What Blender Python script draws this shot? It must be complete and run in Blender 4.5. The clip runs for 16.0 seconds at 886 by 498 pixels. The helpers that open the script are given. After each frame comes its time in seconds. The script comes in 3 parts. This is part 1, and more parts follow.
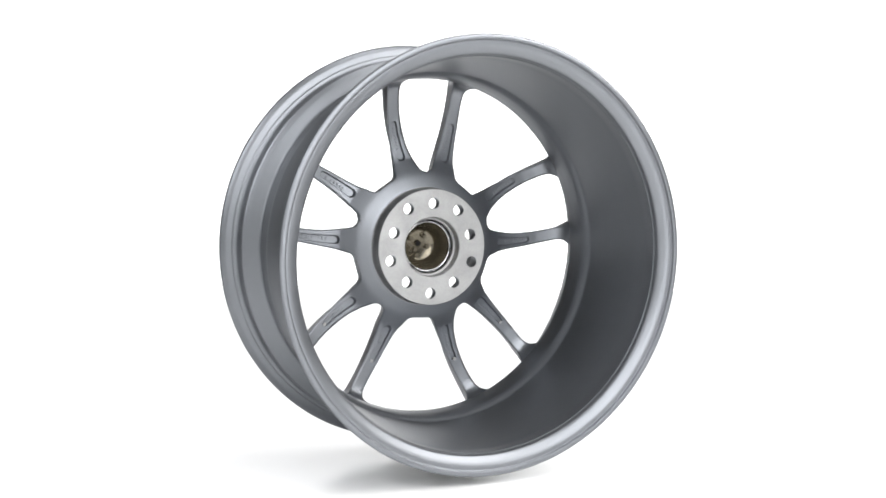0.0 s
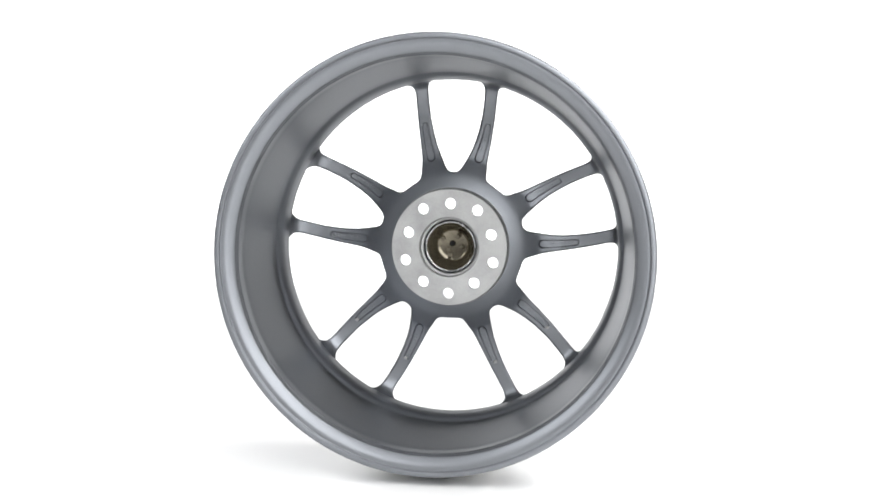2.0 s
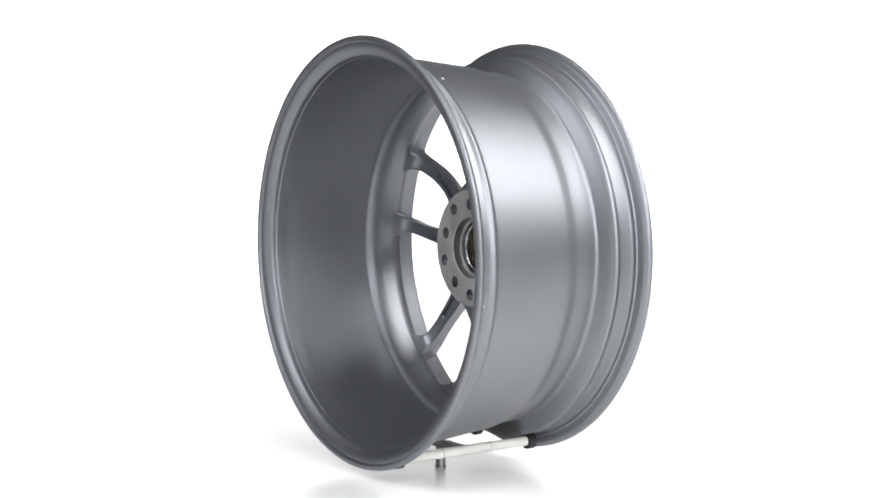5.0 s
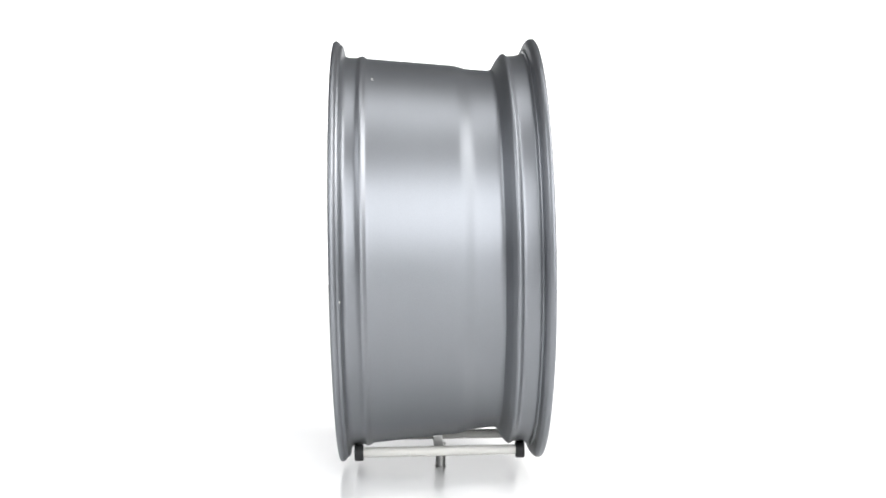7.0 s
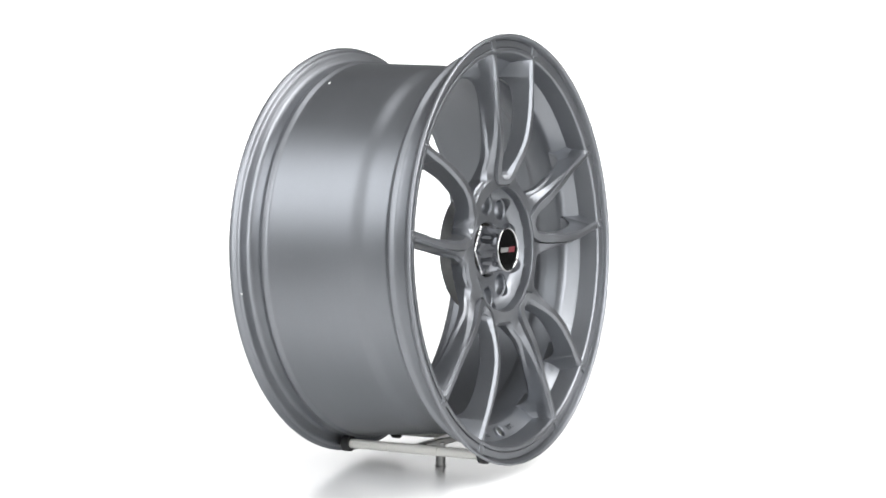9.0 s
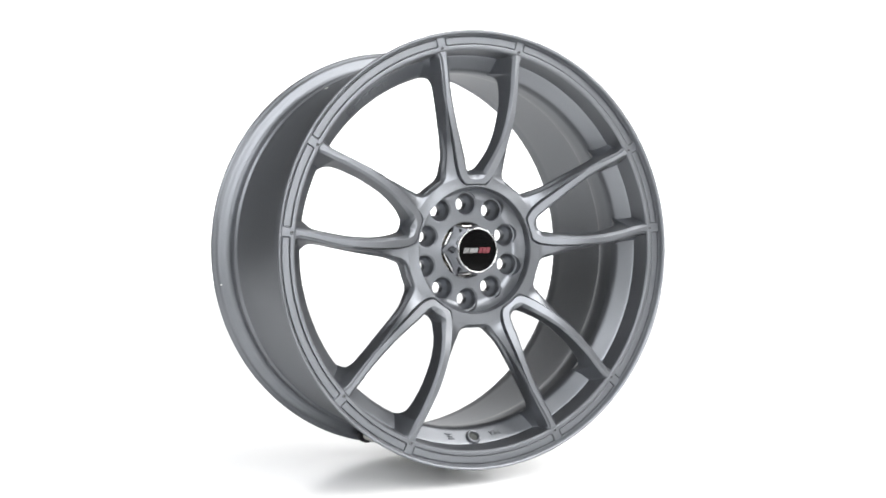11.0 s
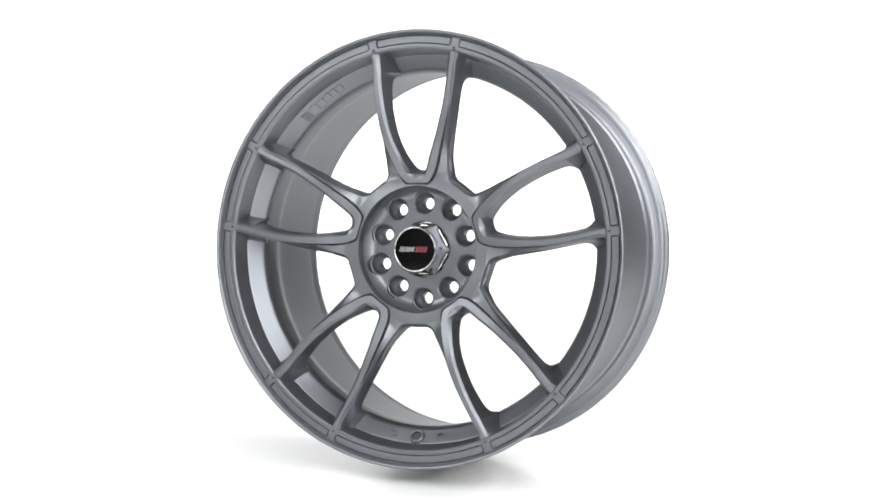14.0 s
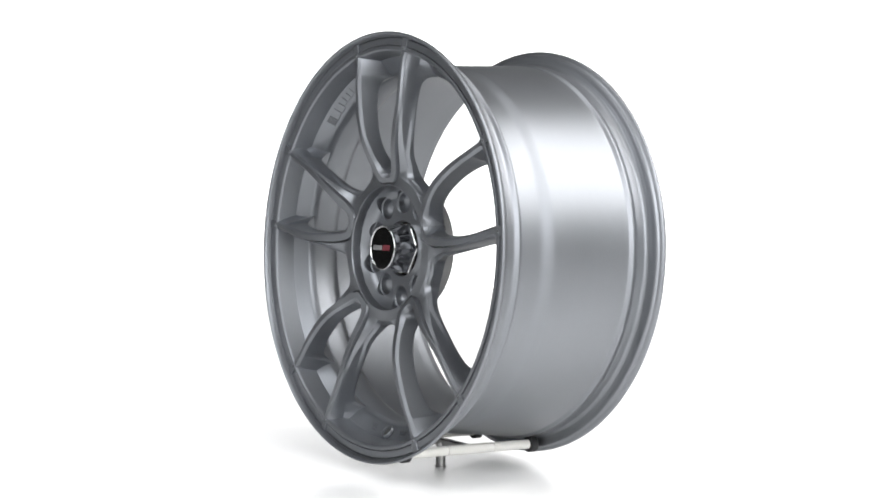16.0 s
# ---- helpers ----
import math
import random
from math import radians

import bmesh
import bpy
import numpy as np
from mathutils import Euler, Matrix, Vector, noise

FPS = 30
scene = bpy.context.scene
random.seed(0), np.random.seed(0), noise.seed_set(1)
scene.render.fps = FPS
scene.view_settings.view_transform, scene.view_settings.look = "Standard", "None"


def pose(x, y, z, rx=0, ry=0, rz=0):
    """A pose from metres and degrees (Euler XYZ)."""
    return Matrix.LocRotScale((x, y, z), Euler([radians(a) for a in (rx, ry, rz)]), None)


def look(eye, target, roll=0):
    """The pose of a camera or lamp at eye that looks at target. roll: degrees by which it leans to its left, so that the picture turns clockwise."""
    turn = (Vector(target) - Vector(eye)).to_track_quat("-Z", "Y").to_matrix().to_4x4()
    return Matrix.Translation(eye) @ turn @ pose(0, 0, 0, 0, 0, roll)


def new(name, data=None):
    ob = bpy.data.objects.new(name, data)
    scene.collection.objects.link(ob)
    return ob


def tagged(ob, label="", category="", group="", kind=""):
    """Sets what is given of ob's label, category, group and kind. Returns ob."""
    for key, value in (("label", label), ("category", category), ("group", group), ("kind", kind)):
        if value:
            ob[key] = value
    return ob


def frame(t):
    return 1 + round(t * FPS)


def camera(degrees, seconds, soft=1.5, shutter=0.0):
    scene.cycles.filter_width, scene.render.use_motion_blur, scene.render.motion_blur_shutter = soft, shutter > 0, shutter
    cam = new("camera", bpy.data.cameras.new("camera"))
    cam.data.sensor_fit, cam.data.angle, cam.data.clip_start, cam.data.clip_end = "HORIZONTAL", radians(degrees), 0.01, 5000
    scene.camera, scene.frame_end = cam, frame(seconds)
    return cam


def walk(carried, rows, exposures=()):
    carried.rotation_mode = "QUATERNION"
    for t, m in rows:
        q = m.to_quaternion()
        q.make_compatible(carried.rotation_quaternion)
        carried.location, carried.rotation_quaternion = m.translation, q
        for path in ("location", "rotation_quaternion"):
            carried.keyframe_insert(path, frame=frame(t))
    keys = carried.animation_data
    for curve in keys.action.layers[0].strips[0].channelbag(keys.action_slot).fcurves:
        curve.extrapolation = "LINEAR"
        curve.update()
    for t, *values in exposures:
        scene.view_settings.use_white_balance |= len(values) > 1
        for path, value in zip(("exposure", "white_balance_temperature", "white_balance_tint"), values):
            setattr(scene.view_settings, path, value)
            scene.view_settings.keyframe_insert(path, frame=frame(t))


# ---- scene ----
cam = camera(35.76, 16.0, soft=1.75)
LIFT = 0.2647          # height of the wheel's centre over the table
eye = Matrix.Translation((0, -1.65515, 0.06548 + LIFT))
aim = pose(0, 0, 0, 0, 0, 0.0368) @ pose(0, 0, 0, -2.2999) @ pose(0, 0, 0, 0, -0.894) @ pose(0, 0, 0, 90)
walk(cam, [(0.0, eye @ aim), (16.0, eye @ aim)])

# ------------------------------------------------------------------ world and lights
world = bpy.data.worlds.new("studio")
scene.world = world
world.use_nodes = True
world.node_tree.nodes["Background"].inputs[0].default_value = (1, 1, 1, 1)
world.node_tree.nodes["Background"].inputs[1].default_value = 0.25


def softbox(name, at, to, w, h, power, colour=(1, 1, 1)):
    data = bpy.data.lights.new(name, "AREA")
    data.shape, data.size, data.size_y, data.energy, data.color = "RECTANGLE", w, h, power, colour
    ob = new(name, data)
    ob.matrix_world = look(at, to)
    return ob


softbox("softbox_key", (1.80, -0.45, 1.95), (0, 0.1, 0.35), 1.6, 2.0, 80, (1.0, 0.99, 0.975))
softbox("softbox_top", (0.1, -0.1, 2.7), (0.1, 0.0, 0.2), 1.2, 1.0, 16)
softbox("softbox_left", (-1.85, -1.15, 1.60), (0, 0.1, 0.25), 1.4, 1.7, 38, (0.97, 0.985, 1.0))
softbox("softbox_front", (0.75, -2.35, 1.30), (0, 0.1, 0.25), 2.4, 2.2, 90, (0.98, 0.99, 1.0))


# ------------------------------------------------------------------ materials
def material(name, colour, rough=0.5, metal=0.0, grain=0.0, scale=400.0, bump=0.0, stain=0.0, emit=0.0, coat=0.0, rough_var=0.0, wide_scale=14, edge=0.0, rings=0.0):
    m = bpy.data.materials.new(name)
    m.use_nodes = True
    nt = m.node_tree
    b = nt.nodes["Principled BSDF"]
    b.inputs["Base Color"].default_value = (*colour, 1)
    b.inputs["Roughness"].default_value = rough
    b.inputs["Metallic"].default_value = metal
    b.inputs["Coat Weight"].default_value = coat
    b.inputs["Coat Roughness"].default_value = 0.25
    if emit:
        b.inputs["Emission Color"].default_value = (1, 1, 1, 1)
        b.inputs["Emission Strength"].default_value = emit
    co = nt.nodes.new("ShaderNodeTexCoord")
    fine = nt.nodes.new("ShaderNodeTexNoise")
    fine.inputs["Scale"].default_value = scale
    fine.inputs["Detail"].default_value = 3
    nt.links.new(co.outputs["Object"], fine.inputs["Vector"])
    wide = nt.nodes.new("ShaderNodeTexNoise")
    wide.inputs["Scale"].default_value = wide_scale
    wide.inputs["Detail"].default_value = 4
    nt.links.new(co.outputs["Object"], wide.inputs["Vector"])
    if grain or stain:
        add = nt.nodes.new("ShaderNodeMath")
        add.operation = "MULTIPLY_ADD"
        nt.links.new(fine.outputs["Fac"], add.inputs[0])
        add.inputs[1].default_value = 2 * grain
        add.inputs[2].default_value = 1 - grain - stain
        add2 = nt.nodes.new("ShaderNodeMath")
        add2.operation = "MULTIPLY_ADD"
        nt.links.new(wide.outputs["Fac"], add2.inputs[0])
        add2.inputs[1].default_value = 2 * stain
        nt.links.new(add.outputs[0], add2.inputs[2])
        mul = nt.nodes.new("ShaderNodeVectorMath")
        mul.operation = "SCALE"
        mul.inputs[0].default_value = colour
        nt.links.new(add2.outputs[0], mul.inputs["Scale"])
        nt.links.new(mul.outputs[0], b.inputs["Base Color"])
        if rings:
            # faint turning marks that run round the axis
            axis = nt.nodes.new("ShaderNodeVectorMath")
            axis.operation = "MULTIPLY"
            axis.inputs[1].default_value = (3.5, 130, 3.5)
            nt.links.new(co.outputs["Object"], axis.inputs[0])
            marks = nt.nodes.new("ShaderNodeTexNoise")
            marks.inputs["Scale"].default_value = 1.0
            marks.inputs["Detail"].default_value = 4
            nt.links.new(axis.outputs[0], marks.inputs["Vector"])
            tone = nt.nodes.new("ShaderNodeMath")
            tone.operation = "MULTIPLY_ADD"
            nt.links.new(marks.outputs["Fac"], tone.inputs[0])
            tone.inputs[1].default_value = 2 * rings
            tone.inputs[2].default_value = 1 - rings
            worn = nt.nodes.new("ShaderNodeVectorMath")
            worn.operation = "SCALE"
            nt.links.new(mul.outputs[0], worn.inputs[0])
            nt.links.new(tone.outputs[0], worn.inputs["Scale"])
            nt.links.new(worn.outputs[0], b.inputs["Base Color"])
    if rough_var:
        rv = nt.nodes.new("ShaderNodeMath")
        rv.operation = "MULTIPLY_ADD"
        nt.links.new(wide.outputs["Fac"], rv.inputs[0])
        rv.inputs[1].default_value = 2 * rough_var
        rv.inputs[2].default_value = rough - rough_var
        nt.links.new(rv.outputs[0], b.inputs["Roughness"])
    soft_edge = None
    if edge:
        soft_edge = nt.nodes.new("ShaderNodeBevel")
        soft_edge.samples = 6
        soft_edge.inputs["Radius"].default_value = edge
        nt.links.new(soft_edge.outputs[0], b.inputs["Normal"])
    if bump:
        bp = nt.nodes.new("ShaderNodeBump")
        bp.inputs["Strength"].default_value = bump
        bp.inputs["Distance"].default_value = 0.0003
        nt.links.new(fine.outputs["Fac"], bp.inputs["Height"])
        if soft_edge:
            nt.links.new(soft_edge.outputs[0], bp.inputs["Normal"])
        nt.links.new(bp.outputs[0], b.inputs["Normal"])
    return m


SILVER = material("silver_wheel_paint", (0.205, 0.214, 0.230), 0.415, 0.92, grain=0.11, scale=1100, bump=0.10, stain=0.05, rough_var=0.04, edge=0.0006)
BARREL_SILVER = material("silver_barrel_paint", (0.205, 0.214, 0.230), 0.43, 0.92, grain=0.08, scale=1100, bump=0.08, stain=0.10, rough_var=0.05, wide_scale=9, edge=0.0003, rings=0.014)
MACHINED = material("machined_aluminium", (0.375, 0.375, 0.372), 0.53, 0.95, grain=0.12, scale=500, bump=0.12, stain=0.34, rough_var=0.14, wide_scale=38)
CHROME = material("chrome", (0.60, 0.60, 0.61), 0.06, 1.0)
BLACK_GLOSS = material("black_enamel", (0.003, 0.003, 0.003), 0.12, 0.0)
BLACK_GLOSS.node_tree.nodes["Principled BSDF"].inputs["Specular IOR Level"].default_value = 0.22
LOGO_SILVER = material("logo_silver", (0.22, 0.22, 0.22), 0.4, 0.3)
LOGO_RED = material("logo_red", (0.13, 0.022, 0.030), 0.4, 0.0)
BRONZE = material("bronze_plastic", (0.125, 0.108, 0.074), 0.16, 0.7, stain=0.45, coat=0.5, wide_scale=60)
# near-black: painted shade in the dimples, and the clips' own colour
HOLE_SHADE_CLIP = material("hole_shade_and_clips", (0.02, 0.02, 0.02), 0.6)
# dark tone for the shade down in the valve hole
VALVE_SHADE = material("valve_hole_shade", (0.05, 0.053, 0.05), 0.6, 0.3, stain=0.1)
RUBBER = material("black_rubber", (0.012, 0.012, 0.013), 0.6, grain=0.1, bump=0.1)
ROD_PAINT = material("off_white_plastic", (0.72, 0.71, 0.67), 0.4, grain=0.03, stain=0.04)
STEEL = material("dull_steel", (0.42, 0.42, 0.41), 0.38, 0.85, grain=0.08, stain=0.15)
TABLE_WHITE = material("white_acrylic_table", (0.86, 0.86, 0.86), 0.22, 0.0, stain=0.01)
# emission added in place of studio light falling on the backdrop
BACK_GLOW = material("glowing_white_backdrop", (0.85, 0.85, 0.85), 0.8, stain=0.01, emit=0.97)
WALL_PAINT = material("grey_studio_wall", (0.05, 0.05, 0.05), 0.8, stain=0.03)
PALE_PAINT = material("pale_studio_wall", (0.38, 0.38, 0.38), 0.8, stain=0.03)
CEIL_PAINT = material("dark_studio_ceiling", (0.08, 0.08, 0.08), 0.8, stain=0.03)


# ------------------------------------------------------------------ mesh helpers
def mesh_of(name, verts, faces, mat, smooth=True, angle=35, flat=False):
    me = bpy.data.meshes.new(name)
    me.from_pydata([tuple(v) for v in verts], [], [tuple(f) for f in faces])
    bm = bmesh.new()
    bm.from_mesh(me)
    bmesh.ops.remove_doubles(bm, verts=bm.verts, dist=1e-6)
    bmesh.ops.dissolve_degenerate(bm, dist=1e-7, edges=bm.edges)
    bmesh.ops.recalc_face_normals(bm, faces=bm.faces)
    if smooth:
        for f in bm.faces:
            f.smooth = True
        for e in bm.edges:
            if len(e.link_faces) == 2 and e.calc_face_angle(0) > radians(angle):
                e.smooth = False
        for f in bm.faces:
            if flat and abs(f.normal.y) > 0.9999:
                f.smooth = False
                for e in f.edges:
                    if len(e.link_faces) == 2 and e.calc_face_angle(0) > radians(12):
                        e.smooth = False
    bm.to_mesh(me)
    bm.free()
    me.materials.append(mat)
    return me


def sharpen(me, angle):
    bm = bmesh.new()
    bm.from_mesh(me)
    for f in bm.faces:
        f.smooth = True
    for e in bm.edges:
        e.smooth = len(e.link_faces) != 2 or e.calc_face_angle(0) < radians(angle)
    bm.to_mesh(me)
    bm.free()


def part(name, me, parent, label="", m=None):
    ob = new(name, me)
    ob.parent = parent
    if m is not None:
        ob.matrix_local = m
    if label:
        tagged(ob, label)
    return ob


def cyl(r, phi, s):
    """A point of the wheel: radius, degrees clockwise from the top seen from its face, and metres towards the face."""
    a = radians(phi)
    return (r * math.sin(a), -s, r * math.cos(a))


def lathe(profile, n=240, closed=False):
    """Rings round the wheel's axis through (r, s) points."""
    verts = [cyl(r, 360 * i / n, s) for i in range(n) for r, s in profile]
    k = len(profile)
    faces = []
    for i in range(n):
        j = (i + 1) % n
        for a in range(k if closed else k - 1):
            b = (a + 1) % k
            faces.append((i * k + a, i * k + b, j * k + b, j * k + a))
    return verts, faces


def rounded(profile, steps=3, cut=0.25):
    """Chaikin's rounding of an open profile."""
    p = list(profile)
    for _ in range(steps):
        q = [p[0]]
        for a, b in zip(p, p[1:]):
            q += [((1 - k) * a[0] + k * b[0], (1 - k) * a[1] + k * b[1]) for k in (cut, 1 - cut)]
        p = q + [p[-1]]
    return p


def box_mesh(name, x, y, z, mat, bevel=0.0, seg=2):
    bm = bmesh.new()
    bmesh.ops.create_cube(bm, size=1)
    bmesh.ops.scale(bm, vec=(x, y, z), verts=bm.verts)
    if bevel:
        bmesh.ops.bevel(bm, geom=bm.edges[:], offset=bevel, segments=seg, affect="EDGES", profile=0.6)
    me = bpy.data.meshes.new(name)
    bm.to_mesh(me)
    bm.free()
    me.materials.append(mat)
    return me


def tube_mesh(name, profile, n, mat, angle=35):
    """A turned piece on the local z axis through (radius, z) points."""
    verts = [(r * math.cos(2 * math.pi * i / n), r * math.sin(2 * math.pi * i / n), z) for i in range(n) for r, z in profile]
    k = len(profile)
    faces = [(i * k + a, ((i + 1) % n) * k + a, ((i + 1) % n) * k + a + 1, i * k + a + 1) for i in range(n) for a in range(k - 1)]
    return mesh_of(name, verts, faces, mat, angle=angle)


# ------------------------------------------------------------------ studio
def studio():
    # floor and backdrop: one swept sheet of white acrylic, then a glowing backdrop behind it
    def sheet(name, verts, faces, mat, label, cat):
        me = mesh_of(name, verts, faces, mat, smooth=False)
        return tagged(new(name, me), label, cat, kind="structure")

    t = 0.02
    table = box_mesh("table_top", 5.6, 6.0, t, TABLE_WHITE, 0.004)
    ob = tagged(new("floor", table), "glossy white acrylic studio floor, seamless", "floor", kind="structure")
    ob.location = (0, 0.2, -t / 2)
    ob = tagged(new("wall_back", box_mesh("wall_back", 5.6, 0.1, 2.9, WALL_PAINT)), "plain dark grey painted studio wall", "wall", kind="structure")
    ob.location = (0, 3.3, 1.45)
    ob = tagged(new("backdrop", box_mesh("backdrop", 3.5, 0.05, 1.2, BACK_GLOW)), "plain white studio backdrop with added glow", "backdrop", kind="structure")
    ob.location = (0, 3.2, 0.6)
    for name, loc, size in (("wall_left", (-2.85, 0.2, 1.45), (0.1, 6.0, 2.9)), ("wall_right", (2.85, 0.2, 1.45), (0.1, 6.0, 2.9)),
                            ("wall_rear", (0, -2.85, 1.45), (5.6, 0.1, 2.9))):
        rear = name == "wall_rear"
        ob = tagged(new(name, box_mesh(name, *size, PALE_PAINT if rear else WALL_PAINT)), "plain pale grey painted studio wall" if rear else "plain dark grey painted studio wall",
                    "wall", kind="structure")
        ob.location = loc
    ob = tagged(new("ceiling", box_mesh("ceiling", 5.8, 6.2, 0.1, CEIL_PAINT)), "plain dark studio ceiling", "ceiling", kind="structure")
    ob.location = (0, 0.2, 2.95)


studio()

# ------------------------------------------------------------------ the wheel
CHIP = -30.4            # where the chip sits round the barrel
TIP = 12.25            # half the angle between the two spokes of a pair
wheel = tagged(new("alloy_wheel"), "silver-grey painted ten-spoke alloy car wheel without tyre, standing upright", "car wheel")

RIM = [(0.2447, 0.0562), (0.2453, 0.0598), (0.2466, 0.0622), (0.2482, 0.0630), (0.2495, 0.0620), (0.2499, 0.0602), (0.2490, 0.0570),
       (0.2445, 0.0530), (0.2398, 0.0516), (0.2372, 0.0508), (0.2364, 0.0492), (0.2335, 0.0488), (0.2318, 0.0474), (0.2312, 0.0450), (0.2304, 0.0400), (0.2297, 0.0335), (0.2301, 0.0312), (0.2315, 0.0292),
       (0.2327, 0.0272), (0.2326, 0.0254), (0.2313, 0.0236), (0.2292, 0.0220), (0.2267, 0.0200), (0.2190, 0.0155), (0.2143, 0.0128), (0.2131, 0.0090), (0.2138, -0.0010),
       (0.2147, -0.0115), (0.2153, -0.0165), (0.2161, -0.0202), (0.2182, -0.0272), (0.2194, -0.0320), (0.2200, -0.0370), (0.2206, -0.0440), (0.2286, -0.1318), (0.2291, -0.1338), (0.2306, -0.1358), (0.2319, -0.1380), (0.2319, -0.1402), (0.2307, -0.1426), (0.2300, -0.1450),
       (0.2300, -0.1480), (0.2305, -0.1550), (0.2316, -0.1575), (0.2340, -0.1592), (0.2362, -0.1597), (0.2384, -0.1603), (0.2412, -0.1607), (0.2434, -0.1612), (0.2448, -0.1624), (0.2458, -0.1644),
       (0.2478, -0.1656), (0.2493, -0.1671), (0.2499, -0.1687),
       (0.2498, -0.1702), (0.2486, -0.1716), (0.2462, -0.1723), (0.2440, -0.1722), (0.2433, -0.1715), (0.2430, -0.1694), (0.2422, -0.1687), (0.2402, -0.1688), (0.2372, -0.1682), (0.2342, -0.1668), (0.2314, -0.1650),
       (0.2292, -0.1634), (0.2280, -0.1622), (0.2273, -0.1612), (0.2268, -0.1590), (0.2265, -0.1560), (0.2258, -0.1552), (0.2255, -0.1535),
       (0.2252, -0.1400), (0.2238, -0.1300), (0.2156, -0.0400), (0.2140, -0.0285), (0.2128, -0.0262), (0.2105, -0.0230), (0.2082, -0.0180), (0.2066, -0.0080), (0.2064, 0.0070), (0.2066, 0.0108), (0.2071, 0.0124), (0.2082, 0.0154), (0.2094, 0.0172), (0.2112, 0.0190), (0.2228, 0.0288), (0.2238, 0.0300), (0.2242, 0.0310), (0.2244, 0.0322), (0.2247, 0.0336),
       (0.2277, 0.0510), (0.2282, 0.0540), (0.2291, 0.0550)]


def barrel():
    v, f = lathe(rounded(RIM, 2, 0.17), 288)
    part("barrel", mesh_of("barrel", v, f, BARREL_SILVER, angle=50), wheel, "silver-grey painted rim barrel with rounded flanges")


def step(a, b, x):
    u = min(1.0, max(0.0, (x - a) / (b - a)))
    return u * u * (3 - 2 * u)


def rim_face():
    """The ring between the lip and the windows, with sunken panels between the spoke tips."""
    rs = [0.2291, 0.2298, 0.2312, 0.2326, 0.2333, 0.2337, 0.2340, 0.2343, 0.2346, 0.2350, 0.2354, 0.2360, 0.2375, 0.2400, 0.2418, 0.2424, 0.2428, 0.2432,
          0.2435, 0.2438, 0.2441, 0.2444, 0.2447]
    n = 2160
    verts = []
    for i in range(n):
        phi = 360 * i / n
        d = min(abs((phi - 72 * k - sgn * TIP + 180) % 360 - 180) for k in range(5) for sgn in (-1, 1))
        arc = radians(d) * 0.239
        for r in rs:
            s = 0.0560 - 0.0010 * (1 - step(0.2291, 0.2300, r))
            # distance inside the panel: from its ends and its two long edges
            e = min(arc - 0.0050, r - 0.2338, 0.2440 - r)
            if arc < 0.012 and r < 0.2375:
                e = min(e, (math.hypot(arc - 0.0, r - 0.2305) - 0.0072))
            s -= 0.0028 * step(-0.0002, 0.0004, e) - 0.0020 * step(0.0007, 0.0014, e)
            verts.append(cyl(r, phi, s))
    k = len(rs)
    faces = [(i * k + a, i * k + a + 1, ((i + 1) % n) * k + a + 1, ((i + 1) % n) * k + a) for i in range(n) for a in range(k - 1)]
    part("rim_face", mesh_of("rim_face", verts, faces, SILVER, angle=28), wheel, "rim face with sunken panels between spoke tips")
    dimple = tube_mesh("dimple", [(0.0, 0.0001), (0.0013, 0.0001), (0.0016, 0.0007), (0.0021, 0.0008), (0.0026, -0.0002)], 16, SILVER)
    # black disc gives each shallow dimple the shade of a deeper hole
    shade_disc = tube_mesh("dimple_shade", [(0.0013, 0.0003), (0.0, 0.0003)], 12, HOLE_SHADE_CLIP)
    for q in range(5):
        for sgn in (-1, 1):
            a = 72 * q + sgn * TIP
            d = part("dimple", dimple, wheel, m=pose(0, 0, 0, 0, a) @ Matrix.Translation((0, -0.0560, 0.2325)) @ pose(0, 0, 0, 90))
            part("dimple_shade", shade_disc, d)


def curve(rows):
    """A smooth curve through the rows that never overshoots them."""
    r, p = (np.array(c, float) for c in zip(*rows))
    h = np.diff(r)
    d = np.diff(p) / h
    m = np.zeros(len(r))
    m[0], m[-1] = d[0], d[-1]
    for i in range(1, len(r) - 1):
        if d[i - 1] * d[i] > 0:
            w1, w2 = 2 * h[i] + h[i - 1], h[i] + 2 * h[i - 1]
            m[i] = (w1 + w2) / (w1 / d[i - 1] + w2 / d[i])

    def at(x):
        if x <= r[0]:
            return float(p[0])
        if x >= r[-1]:
            return float(p[-1])
        i = int(np.searchsorted(r, x, side="right")) - 1
        t = (x - r[i]) / h[i]
        return float(p[i] * (1 + 2 * t) * (1 - t) ** 2 + h[i] * m[i] * t * (1 - t) ** 2 + p[i + 1] * t * t * (3 - 2 * t) + h[i] * m[i + 1] * t * t * (t - 1))

    return at


# Edges on the spider, as angle over radius, in the sector from the middle of a pair (0) to the middle between two pairs (36).
A_BACK = [(0.0925, 0), (0.0928, 1.6), (0.0936, 3.0), (0.0955, 4.5), (0.100, 6.0), (0.1067, 7.5), (0.117, 9.2), (0.1274, 10.3), (0.144, 11.1),
          (0.161, 11.3), (0.180, 10.95), (0.1945, 10.5), (0.2000, 10.2), (0.2035, 9.7), (0.2060, 8.9), (0.2075, 7.8), (0.228, 7.8)]
A_BEV = [(0.0872, 0), (0.0874, 2.2), (0.0882, 4.0), (0.0905, 5.8), (0.097, 7.5), (0.1072, 9.2), (0.128, 11.4), (0.144, 12.15), (0.162, 12.3),
         (0.195, 11.75), (0.2035, 11.4), (0.2075, 11.25), (0.228, 10.9)]
